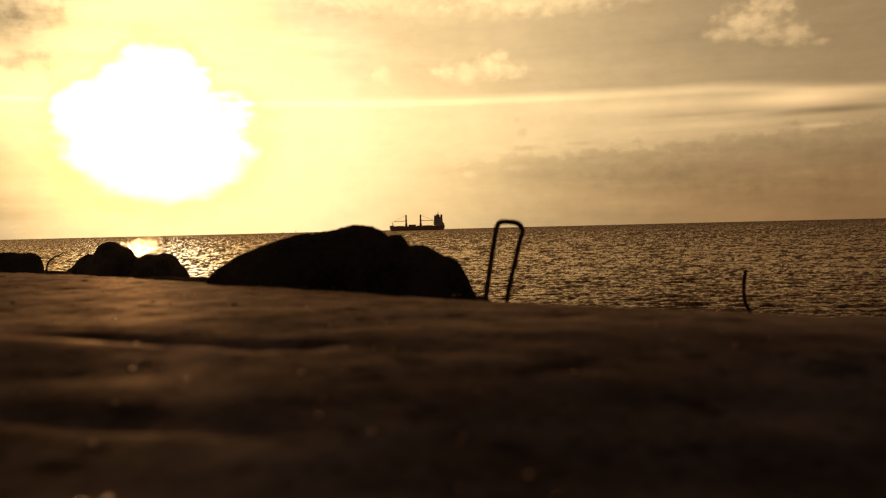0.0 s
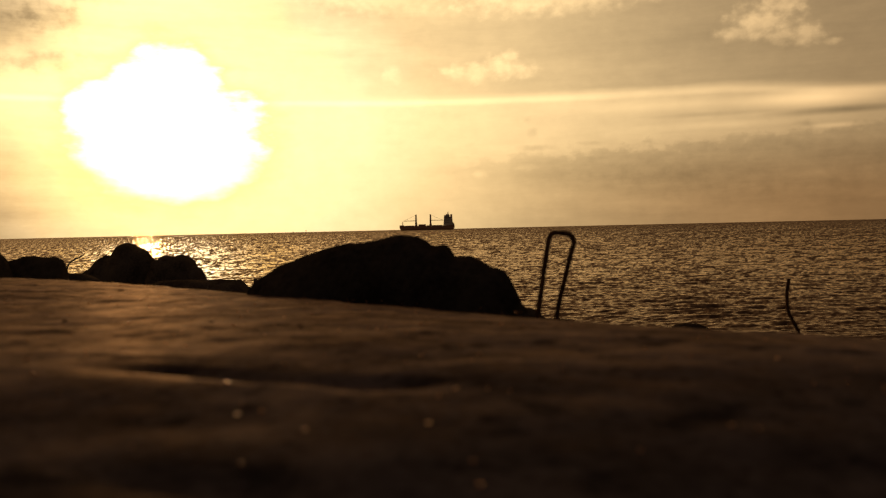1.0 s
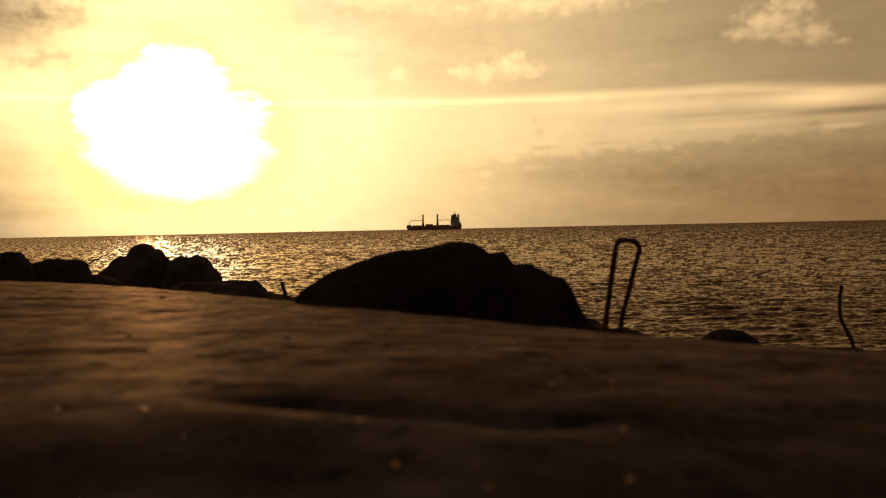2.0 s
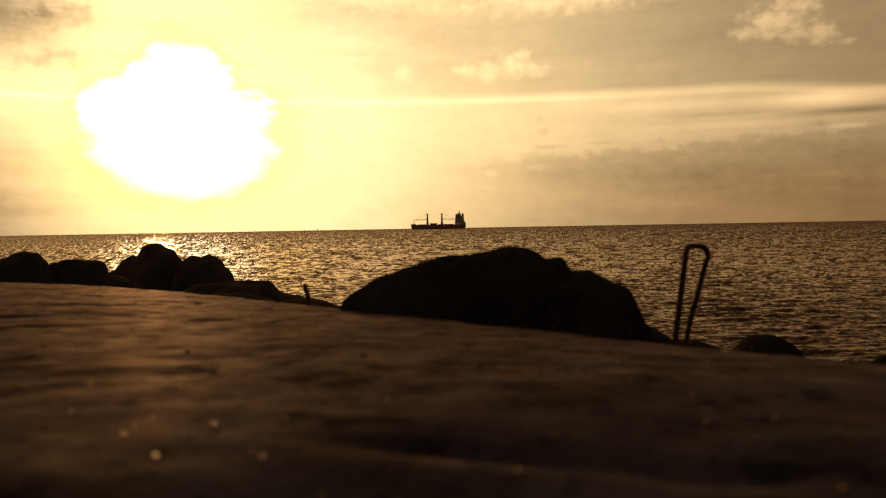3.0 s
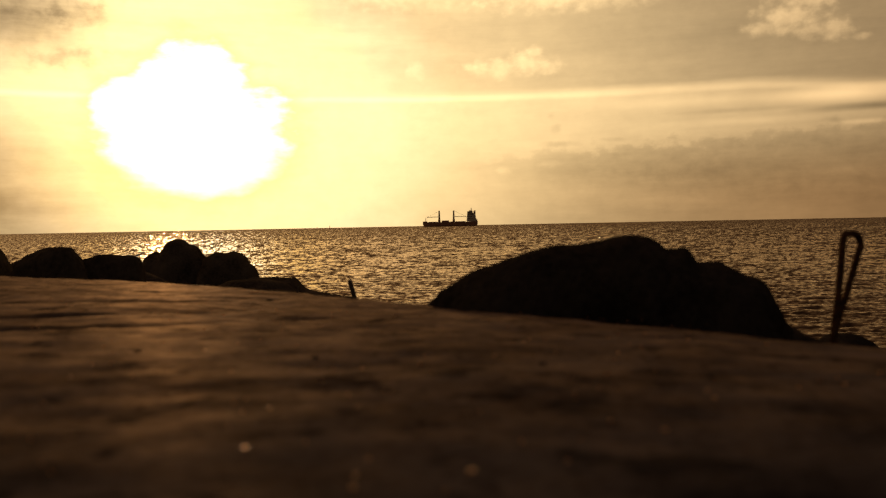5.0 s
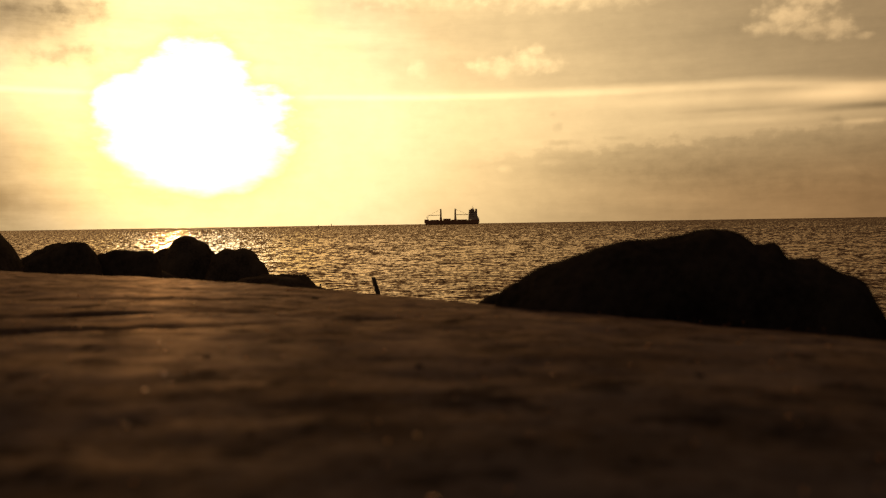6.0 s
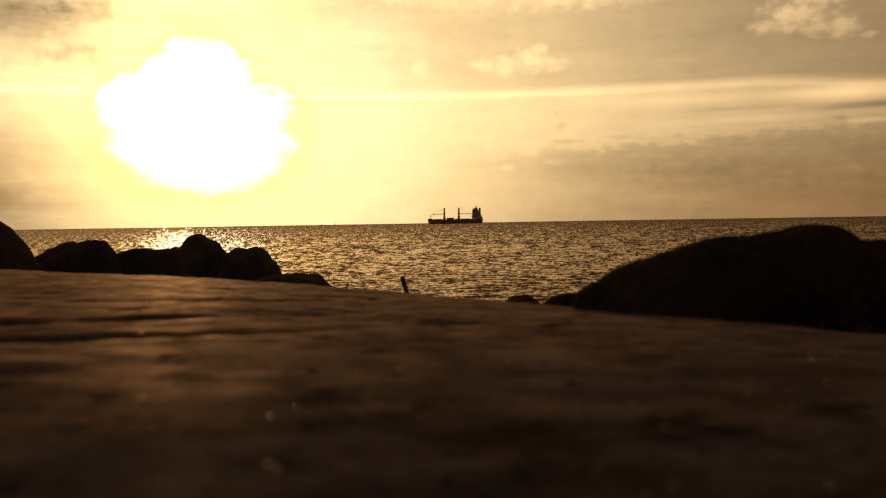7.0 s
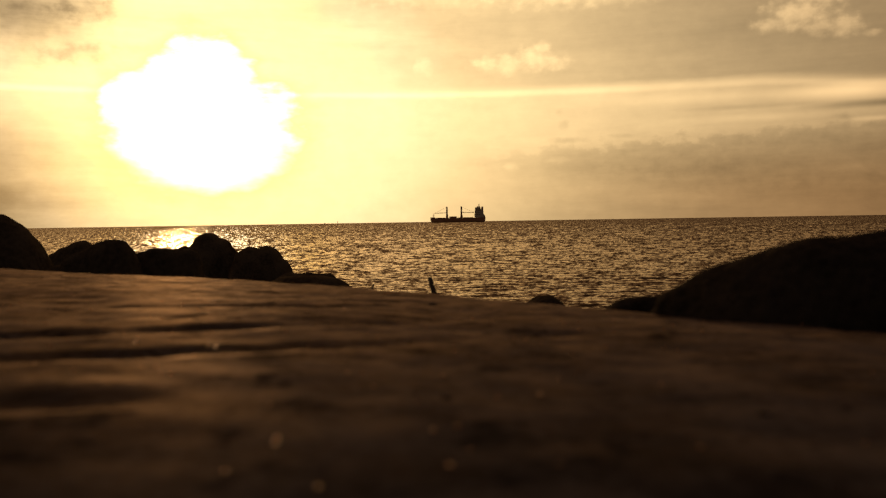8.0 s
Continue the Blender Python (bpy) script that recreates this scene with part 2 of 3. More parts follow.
WATER = water_material()
CONCRETE = surface("weathered_concrete", (0.024, 0.0212, 0.0228), (0.079, 0.069, 0.074), 0.8, 5.0, 0.004, specular=0.0, polish=0.30, stains=1.0)
STONE = surface("dark_rock", (0.022, 0.018, 0.015), (0.066, 0.052, 0.042), 0.9, 4.0, 0.012, specular=0.0)
FAR_STONE = surface("shore_rock", (0.045, 0.034, 0.025), (0.13, 0.098, 0.068), 0.9, 2.2, 0.03, specular=0.0)
# orange metallic base: the warm colour of sun glints is painted in
GRIT = surface("glint_tinted_grit", (0.32, 0.13, 0.045), (0.52, 0.23, 0.085), 0.40, 300.0, 0.0005, metal=0.8)
RUBBLE = surface("wet_rubble", (0.04, 0.034, 0.03), (0.11, 0.09, 0.075), 0.9, 2.0, 0.05, specular=0.0)
RUST = surface("rusted_steel", (0.05, 0.025, 0.014), (0.16, 0.075, 0.035), 0.9, 60.0, 0.001, 0.0, 0.05)
WOOD = surface("drift_wood", (0.07, 0.05, 0.035), (0.19, 0.14, 0.1), 0.8, 30.0, 0.002)
# hull and cream colours are lightened to stand in for sea haze
HULL = surface("haze_lightened_red_hull", (0.42, 0.19, 0.10), (0.56, 0.28, 0.16), 0.55, 0.15, 0.01)
SHIP_CREAM = surface("haze_lightened_ship_cream", (0.66, 0.54, 0.38), (0.8, 0.68, 0.5), 0.5, 0.2, 0.01)
CRANE_PAINT = surface("ochre_crane_paint", (0.36, 0.2, 0.08), (0.48, 0.28, 0.13), 0.5, 0.3, 0.01)
GLASS_DARK = surface("dark_window_glass", (0.03, 0.03, 0.03), (0.05, 0.05, 0.05), 0.15, 0.5, 0.0)
LAND = surface("scrub_land", (0.10, 0.08, 0.045), (0.2, 0.16, 0.1), 0.9, 0.4, 0.05)


# ---- mesh helpers ----
def mesh_of(name, verts, faces, mat, smooth=True):
    me = bpy.data.meshes.new(name)
    me.from_pydata(verts, [], faces)
    me.materials.append(mat)
    if smooth:
        me.polygons.foreach_set("use_smooth", [True] * len(me.polygons))
    me.update()
    return me


def grid_faces(rows, cols, wrap=False):
    f = []
    for i in range(rows - 1):
        for j in range(cols if wrap else cols - 1):
            k = (j + 1) % cols
            f.append((i * cols + j, i * cols + k, (i + 1) * cols + k, (i + 1) * cols + j))
    return f


def part(name, bm, mat, parent, label=""):
    me = bpy.data.meshes.new(name)
    bm.to_mesh(me)
    bm.free()
    me.materials.append(mat)
    ob = new(name, me)
    ob.parent = parent
    return tagged(ob, label)


def box(bm, x0, x1, y0, y1, z0, z1, bevel=0.0):
    m = Matrix.Translation(((x0 + x1) / 2, (y0 + y1) / 2, (z0 + z1) / 2)) @ Matrix.Diagonal((x1 - x0, y1 - y0, z1 - z0, 1))
    g = bmesh.ops.create_cube(bm, size=1, matrix=m)
    if bevel:
        edges = list({e for v in g["verts"] for e in v.link_edges})
        bmesh.ops.bevel(bm, geom=edges, offset=bevel, segments=2, affect="EDGES", profile=0.7)
    return bm


def beam(bm, a, b, r0, r1=None, sides=8):
    """A tapered round bar from a to b."""
    a, b = Vector(a), Vector(b)
    r1 = r0 if r1 is None else r1
    m = Matrix.Translation((a + b) / 2) @ (b - a).to_track_quat("Z", "Y").to_matrix().to_4x4()
    bmesh.ops.create_cone(bm, cap_ends=True, segments=sides, radius1=r0, radius2=r1, depth=(b - a).length, matrix=m)
    return bm


def spline(points, per=12):
    """A smooth line through the points."""
    p = [Vector(q) for q in points]
    p = [p[0] * 2 - p[1]] + p + [p[-1] * 2 - p[-2]]
    out = []
    for i in range(1, len(p) - 2):
        for k in range(per):
            t = k / per
            a, b, c, d = p[i - 1:i + 3]
            out.append(0.5 * (2 * b + (c - a) * t + (2 * a - 5 * b + 4 * c - d) * t * t + (3 * b - a - 3 * c + d) * t ** 3))
    return out + [p[-2]]


def tube_mesh(name, line, radius, mat, ribs=0.0, sides=10, taper=1.0, uneven=0.0):
    """A round bar along a line; ribs: the spacing of the raised ribs of reinforcing steel."""
    if ribs:
        fine = []
        for a, b in zip(line, line[1:]):
            k = max(1, int((b - a).length / (ribs / 4)))
            fine += [a.lerp(b, i / k) for i in range(k)]
        line = fine + [line[-1]]
    verts, run, side = [], 0.0, Vector((0.3, 1, 0.2))
    for i, p in enumerate(line):
        d = (line[min(i + 1, len(line) - 1)] - line[max(i - 1, 0)]).normalized()
        run += (p - line[i - 1]).length if i else 0
        u = d.cross(side).normalized()
        v = d.cross(u)
        side = -v if v.dot(side) < 0 else v
        r = radius * (1 + (taper - 1) * i / (len(line) - 1))
        if ribs:
            r *= 1.10 if (run / ribs) % 1 < 0.4 else 0.95
        for k in range(sides):
            a = 2 * math.pi * k / sides
            q = p + (u * math.cos(a) + v * math.sin(a)) * r
            verts.append(q + noise.noise_vector(q * 40) * uneven)
    faces = grid_faces(len(line), sides, True)
    faces += [tuple(range(sides))[::-1], tuple(range(len(verts) - sides, len(verts)))]
    return mesh_of(name, verts, faces, mat)


# ---- the sea ----
SEA, SHOREWARD = 0.0, 0.26


def build_sea():
    """One sheet to the horizon, its rows closer together near the shore; short crested wind waves."""
    rng = np.random.default_rng(3)
    near = 1 / np.linspace(1 / 9.0, 1 / 4900.0, 430)
    r = np.concatenate([[0.5, 2.5, 6.0], near])
    front = np.linspace(-36, 36, 1350)
    back = np.linspace(36, 324, 60)[1:-1]
    a = np.radians(np.concatenate([front, back]))
    rr, aa = np.meshgrid(r, a, indexing="ij")
    x, y = -1.3 + rr * np.sin(aa), 0.5 + rr * np.cos(aa)
    z, zx, zy = np.zeros_like(x), np.zeros_like(x), np.zeros_like(x)
    for k in range(72):
        length = 0.09 * (1.6 / 0.09) ** rng.random()
        turn = rng.normal(0.12, 0.42)
        kx, ky = 2 * math.pi / length * math.sin(turn), 2 * math.pi / length * math.cos(turn)
        phase = kx * x + ky * y + 2 * math.pi * rng.random()
        high = 0.0046 * length ** 0.88
        z += high * (np.sin(phase) + 0.3 * np.sin(2 * phase + 1.2))
        d = high * (np.cos(phase) + 0.6 * np.cos(2 * phase + 1.2))
        zx += d * kx
        zy += d * ky
    calm = 0.06 + 0.94 / (1 + rr / 100)          # far off, many wavelets share one facet
    zx, zy = zx * calm, zy * calm
    z *= np.clip((rr - 4) / 8, 0, 1) / (1 + (rr / 500) ** 2)
    verts = np.stack([x, y, z + SEA], -1).reshape(-1, 3)
    # facets that face the shore are the ones that show over the crests
    lean = np.stack([-zx, -zy * 1.1 - SHOREWARD * (0.04 + 0.96 * rr / (rr + 45)), np.ones_like(x)], -1).reshape(-1, 3)
    lean /= np.linalg.norm(lean, axis=1)[:, None]
    n, m = x.shape
    i, j = np.meshgrid(np.arange(n - 1), np.arange(m), indexing="ij")
    k = (j + 1) % m
    quads = np.stack([i * m + j, i * m + k, (i + 1) * m + k, (i + 1) * m + j], -1).reshape(-1, 4)
    me = bpy.data.meshes.new("water")
    me.vertices.add(len(verts))
    me.vertices.foreach_set("co", verts.ravel())
    me.loops.add(quads.size)
    me.loops.foreach_set("vertex_index", quads.ravel())
    me.polygons.add(len(quads))
    me.polygons.foreach_set("loop_start", np.arange(0, quads.size, 4))
    me.polygons.foreach_set("use_smooth", np.ones(len(quads), bool))
    me.materials.append(WATER)
    me.update(calc_edges=True)
    me.normals_split_custom_set_from_vertices(lean)
    tagged(new("water", me), "choppy open sea glittering under the low sun", "sea", kind="structure")


build_sea()

# ---- the concrete quay and the bank below it ----
ALONG = Vector((-0.753, 0.658, 0))        # along the quay's edge
INLAND = Vector((-0.658, -0.753, 0))      # from the edge towards the land
CORNER = Vector((0.0, 1.62, 0))           # a point on the edge


def edge_shift(s):
    """How far the worn edge strays seaward from its straight line."""
    return 0.02 + 0.16 * math.sin((s - 2.15) * 1.05) * math.exp(-max(abs(s - 2.1) - 3.2, 0)) + 0.016 * noise.noise((s * 3.1, 0.4, 0)) + 0.006 * noise.noise((s * 11, 0.9, 0))


def quay_point(s, p):
    q = CORNER + ALONG * s + INLAND * p
    return q.x, q.y


def groove(x, y, a, b, wide, deep):
    """A worn crack from a to b."""
    ax, ay = a
    dx, dy = b[0] - ax, b[1] - ay
    ll = dx * dx + dy * dy
    t = max(0.0, min(1.0, ((x - ax) * dx + (y - ay) * dy) / ll))
    wob = 0.03 * noise.noise((x * 6, y * 6, 5)) + 0.012 * noise.noise((x * 19, y * 19, 3))
    d = math.hypot(x - ax - t * dx, y - ay - t * dy) + wob
    fade = min(1.0, 4 * min(t, 1 - t) + 0.1) * (0.75 + 0.5 * noise.noise((x * 7, y * 7, 8)))
    return -deep * fade * math.exp(-(d / wide) ** 2)


GROOVES = (((-2.9, 2.24), (-2.03, 2.66), 0.030, 0.012), ((-2.85, 1.98), (-1.98, 2.39), 0.028, 0.011), ((-1.38, 1.21), (-0.90, 1.10), 0.022, 0.014), ((-1.2, 0.80), (-0.88, 0.72), 0.022, 0.009),
           ((-2.7, 2.9), (-2.15, 2.97), 0.02, 0.007), ((-1.9, 2.45), (-1.5, 2.62), 0.02, 0.006), ((-2.5, 1.80), (-2.2, 1.93), 0.025, 0.007))


def quay_height(x, y, p):
    z = 2.0 + 0.055 * (1 - math.exp(-max(p, 0) / 0.8))
    z += 0.008 * noise.noise((x * 1.3, y * 1.3, 0)) + 0.005 * noise.noise((x * 3.2, y * 4.2, 3)) + 0.0026 * noise.noise((x * 9, y * 12, 7)) + 0.0030 * max(0.0, noise.noise((x * 16, y * 19, 9)) - 0.15)
    # a shallow hollow where the slab has sunk
    low = min(1.0, max(0.0, (1.18 - y + 0.12 * noise.noise((x * 2.1, y * 2.1, 6))) / 0.62))
    z -= (0.024 + 0.018 * min(1.0, max(0.0, (x + 1.15) / 0.5))) * low * low * (3 - 2 * low)
    z += 0.0016 * noise.noise((x * 31, y * 37, 2))
    for g in GROOVES:
        if abs(x - (g[0][0] + g[1][0]) / 2) < 1.2 and abs(y - (g[0][1] + g[1][1]) / 2) < 0.7:
            z += groove(x, y, *g)
    return z


def build_quay():
    s_all = [-150, -60, -25, -12, -7, -5] + [-4 + 0.03 * i for i in range(int(14 / 0.03))] + [11, 13, 18, 30, 60, 150]
    p_all = [0.0, 0.006, 0.014, 0.025, 0.04] + [0.06 + 0.022 * i for i in range(100)] + [2.4, 2.8, 3.4, 4.2, 5.0]
    verts = []
    for p in (None, *p_all):
        for s in s_all:
            e = edge_shift(s)
            pp = (0.0 if p is None else p)
            x, y = quay_point(s, pp - e * math.exp(-pp / 0.4))
            if p is None:
                x, y = quay_point(s, 0.06 - e)
                verts.append((x, y, 0.9))
                continue
            z = quay_height(x, y, pp)
            z -= 0.022 * math.exp(-pp / 0.012)
            verts.append((x, y, z))
    # the land side goes down into the ground
    for s in s_all:
        verts.append((*quay_point(s, 5.0), 1.2))
    faces = grid_faces(len(p_all) + 2, len(s_all))
    ob = new("quay", mesh_of("quay", verts, faces, CONCRETE))
    tagged(ob, "worn brown concrete quay with cracks and grit", "quay", kind="structure")


build_quay()


def bank_height(out):
    """Height of the rubble bank, by its distance from the quay's edge."""
    return max(-2.5, 1.72 - 0.3 * max(out, 0.0))


def out_of(x, y):
    return -(Vector((x, y, 0)) - CORNER).dot(INLAND)


def build_bank():
    verts = []
    ss = [-150, -60, -30] + [-14 + 0.16 * i for i in range(220)] + [30, 60, 150]
    outs = [-0.12, 0.0] + [0.2 * i for i in range(1, 40)] + [9, 11, 14]
    for o in outs:
        for s in ss:
            x, y = quay_point(s, -o)
            rise = 0.10 * abs(noise.noise((x * 1.9, y * 1.9, 1))) + 0.05 * noise.noise((x * 5, y * 5, 4))
            verts.append((x, y, bank_height(o) - 0.1 + rise))
    ob = new("bank", mesh_of("bank", verts, grid_faces(len(outs), len(ss)), RUBBLE))
    tagged(ob, "dark wet rubble bank sloping into the sea", "bank", kind="structure")
    # the land behind
    verts = []
    back = [4.9, 8, 14, 30, 80, 250, 900]
    for p in back:
        for s in [-900, -200, -60, -20, -8, 0, 8, 20, 60, 200, 900]:
            x, y = quay_point(s, p)
            verts.append((x, y, 1.9 + 0.1 * noise.noise((x * 0.2, y * 0.2, 0)) + 0.004 * (p - 4.9)))
    ob = new("ground", mesh_of("ground", verts, grid_faces(len(back), 11), LAND))
    tagged(ob, "flat sandy scrub land behind the quay", "ground", kind="structure")


build_bank()


# ---- rocks ----
def rock(name, centre, lobes, label, mat=FAR_STONE, seed=0, rough=0.03, group="", facets=34):
    """A rock from blended lobes (x, y, z, half x, half y, half z, squareness), given from its centre, chipped and pitted."""
    bm = bmesh.new()
    bmesh.ops.create_icosphere(bm, subdivisions=5, radius=1)
    ways = np.array([v.co.normalized() for v in bm.verts])
    size = max(max(abs(l[0]) + l[3], abs(l[1]) + l[4], abs(l[2]) + l[5]) for l in lobes)
    r = np.linspace(0.02, size * 1.6, 260)
    pts = ways[:, None, :] * r[None, :, None]
    inside = np.full(pts.shape[:2], 9.0)
    for lx, ly, lz, hx, hy, hz, sq in lobes:
        q = np.abs((pts - (lx, ly, lz)) / (hx, hy, hz)) ** sq
        inside = np.minimum(inside, q.sum(-1) ** (1 / sq) - 1)
    dice = random.Random(seed)
    for k in range(facets):
        w = Vector((dice.gauss(0, 0.55), dice.gauss(0, 1), dice.gauss(0, 0.5))).normalized()
        far = np.array([w.x * l[0] + w.y * l[1] + w.z * l[2] + ((abs(w.x) * l[3]) ** 2 + (abs(w.y) * l[4]) ** 2 + (abs(w.z) * l[5]) ** 2) ** 0.5 for l in lobes]).max()
        inside = np.maximum(inside, (pts @ np.array(w) - far * dice.uniform(0.945, 1.05)) / size)
    reach = np.where(inside < 0, np.arange(len(r))[None, :], 0).max(1)
    nxt = np.minimum(reach + 1, len(r) - 1)
    a, b = inside[np.arange(len(reach)), reach], inside[np.arange(len(reach)), nxt]
    t = np.clip(np.where(b - a > 1e-6, -a / np.where(b - a > 1e-6, b - a, 1), 0), 0, 1)
    radius = r[reach] + t * (r[1] - r[0])
    off = Vector((seed * 3.7, seed * 1.3, seed * 7.1))
    for v, rad in zip(bm.verts, radius):
        p = v.co.normalized() * float(rad)
        k = size
        chip = noise.noise(p / k * 2.4 + off) * 0.7 + (abs(noise.noise(p / k * 4.5 + off)) - 0.3) * 0.6
        chip += (0.3 - abs(noise.noise(p / k * 6 + off))) * 0.6
        pit = noise.noise(p / k * 11 + off) * 0.3 + noise.noise(p / k * 24 + off) * 0.16
        v.co = p + v.co.normalized() * (chip + pit) * rough * k
    bmesh.ops.smooth_vert(bm, verts=bm.verts, factor=0.3, use_axis_x=True, use_axis_y=True, use_axis_z=True)
    me = bpy.data.meshes.new(name)
    bm.to_mesh(me)
    bm.free()
    me.polygons.foreach_set("use_smooth", [True] * len(me.polygons))
    me.materials.append(mat)
    ob = new(name, me)
    ob.matrix_world = Matrix.Translation(centre)
    return tagged(ob, label, "rock", group)


def crest_rock(name, centre, skew, crest, foot, half, label, mat, group="", ends=(0.22, 0.16), columns=240, ring=64, rough=1.0, peaked=0.62):
    """A rock with a narrow crest whose outline is given as (distance along it, height); its flanks fall away on both
    sides. skew: how far the crest turns from the x axis; half: half its thickness; ends: how long its two ends taper."""
    us, zs = [c[0] for c in crest], [c[1] for c in crest]
    size = half / 0.175
    norm = Vector((skew, 1, 0)).normalized()
    verts = []
    for i in range(columns + 1):
        u = us[0] + (us[-1] - us[0]) * i / columns
        top = float(np.interp(u, us, zs))
        end = min(1.0, max(0.0, (u - us[0]) / ends[0])) * min(1.0, max(0.0, (us[-1] - u) / ends[1]))
        wide = (0.05 + 0.125 * math.sin(0.5 * math.pi * end) + 0.02 * noise.noise((u * 6 / size, 2.0 + centre[1], 0))) * size
        for k in range(ring):
            a = math.pi * (k / (ring - 1) - 0.5)
            v, h = math.sin(a), math.cos(a)
            v = math.copysign(abs(v) ** 0.9, v) * wide * (1.25 - 0.25 * h)
            # the ledges run out on the flanks
            lower = 0.035 * size * noise.noise((u * 7 / size, v * 5 / size, 4)) * (1 - h)
            z = foot + (top - foot) * h ** peaked + lower
            p = Vector((centre[0] + u, centre[1] - skew * u, z)) + norm * v
            q = p / size
            w = noise.noise_vector(q * 16) * 0.006 + noise.noise_vector(q * 45) * 0.0032 + noise.noise_vector(q * 120) * 0.0014
            verts.append(p + w * size * rough)
    faces = grid_faces(columns + 1, ring)
    faces += [tuple(range(ring)), tuple(range(columns * ring, columns * ring + ring))[::-1]]
    faces += [(i * ring, (i + 1) * ring, (i + 1) * ring + ring - 1, i * ring + ring - 1) for i in range(columns)]
    return tagged(new(name, mesh_of(name, verts, faces, mat)), label, "rock", group)


crest_rock("boulder", (-1.08, 2.87), 0.2, (
    (-0.53, 1.90), (-0.50, 1.99), (-0.478, 2.040), (-0.44, 2.063), (-0.385, 2.092), (-0.31, 2.121), (-0.22, 2.151), (-0.175, 2.161), (-0.11, 2.164),
    (-0.065, 2.173), (-0.02, 2.182), (0.02, 2.186), (0.067, 2.179), (0.094, 2.163), (0.112, 2.149), (0.154, 2.151), (0.171, 2.135), (0.183, 2.117),
    (0.238, 2.115), (0.267, 2.101), (0.30, 2.080), (0.338, 2.063), (0.357, 2.033), (0.378, 1.988), (0.396, 1.955), (0.43, 1.88)),
    1.62, 0.175, "long dark boulder with stepped ledges lying against the quay's edge", STONE)
ROCKS = "rocks along the shore"
rock("rock", (-0.59, 2.78, 1.72), [(0, 0, 0, 0.15, 0.2, 0.192, 3.0), (-0.10, 0.03, 0.02, 0.09, 0.16, 0.212, 3.0)],
     "low dark rock under a bent steel loop", STONE, seed=2, rough=0.035, group=ROCKS)
rock("rock", (-0.88, 2.93, 1.72), [(0, 0, 0, 0.25, 0.2, 0.225, 4.0)], "dark rock under the long boulder", STONE, seed=21, group=ROCKS)
rock("rock", (-1.50, 3.38, 1.78), [(0, 0, 0, 0.15, 0.14, 0.225, 3.0)], "small dark rock behind the long boulder", STONE, seed=3, group=ROCKS)
rock("rock", (0.53, 5.34, 1.1), [(0, 0, 0, 0.29, 0.3, 0.50, 2.3)], "dark rock low on the bank", STONE, seed=4, group=ROCKS)
rock("rock", (-1.46, 7.7, 1.05), [(0, 0, 0, 0.27, 0.3, 0.585, 2.2)], "pointed dark rock low on the bank", FAR_STONE, seed=5, group=ROCKS)
rock("rock", (0.65, 4.06, 1.3), [(0, 0, 0, 0.26, 0.25, 0.36, 2.6)], "dark rock holding a bent rod", STONE, seed=6, group=ROCKS)
rock("rock", (-2.30, 5.90, 1.4), [(0, 0, 0, 0.26, 0.25, 0.40, 2.6), (-0.25, 0.1, 0.0, 0.22, 0.2, 0.40, 2.6)],
     "low dark rock with a short stake", FAR_STONE, seed=7, group=ROCKS)
rock("rock", (-5.32, 6.9, 1.6), [(0, 0, 0, 0.44, 0.4, 0.71, 1.9)], "large rounded dark shore rock", FAR_STONE, seed=11, rough=0.035, group=ROCKS)
rock("rock", (-4.78, 8.86, 1.3), [(0, 0, 0, 0.45, 0.35, 0.53, 3.5)], "low shore rock with a dry twig", FAR_STONE, seed=12, group=ROCKS)
crest_rock("rock", (-5.75, 12.9), 0.0, (
    (-0.95, 1.2), (-0.70, 1.64), (-0.55, 1.74), (-0.42, 1.875), (-0.36, 1.912), (-0.29, 1.90), (-0.23, 1.94), (-0.16, 2.02), (-0.09, 2.080), (-0.02, 2.097),
    (0.04, 2.090), (0.11, 2.05), (0.17, 2.02), (0.25, 1.975), (0.30, 1.91), (0.36, 1.84), (0.42, 1.77), (0.52, 1.6), (0.62, 1.2)),
    0.2, 0.5, "peaked shore rock dark against the glitter", FAR_STONE, ROCKS, (0.3, 0.3), 120, 40, 1.3, 0.5)
crest_rock("rock", (-4.90, 12.57), 0.0, (
    (-0.52, 1.2), (-0.42, 1.65), (-0.36, 1.79), (-0.28, 1.86), (-0.19, 1.906), (-0.12, 1.903), (-0.06, 1.888), (0.0, 1.906), (0.08, 1.915), (0.15, 1.877),
    (0.21, 1.815), (0.25, 1.75), (0.32, 1.712), (0.36, 1.64), (0.38, 1.54), (0.42, 1.2)),
    0.2, 0.45, "rounded shore rock beside the peaked one", FAR_STONE, ROCKS, (0.2, 0.15), 110, 40, 1.3, 0.5)
crest_rock("rock", (-4.0, 12.3), 0.0, (
    (-0.75, 1.2), (-0.62, 1.52), (-0.50, 1.55), (-0.25, 1.548), (0.05, 1.538), (0.10, 1.50), (0.14, 1.455), (0.20, 1.395), (0.28, 1.368), (0.36, 1.345),
    (0.50, 1.315), (0.62, 1.29), (0.95, 1.20), (1.15, 1.08), (1.3, 0.8)),
    0.1, 0.5, "low flat rock at the water", FAR_STONE, ROCKS, (0.2, 0.3), 130, 36, 1.2, 0.35)
crest_rock("rock", (-4.0, 5.8), 0.0, (
    (-0.34, 1.9), (-0.26, 2.05), (-0.18, 2.066), (-0.13, 2.09), (-0.085, 2.118), (-0.03, 2.133), (0.03, 2.134), (0.07, 2.130), (0.095, 2.100),
    (0.12, 2.068), (0.15, 2.0), (0.18, 1.85)),
    1.1, 0.13, "narrow flat-topped dark shore rock with a steep side", FAR_STONE, ROCKS, (0.12, 0.08), 110, 40, 1.1, 0.45)
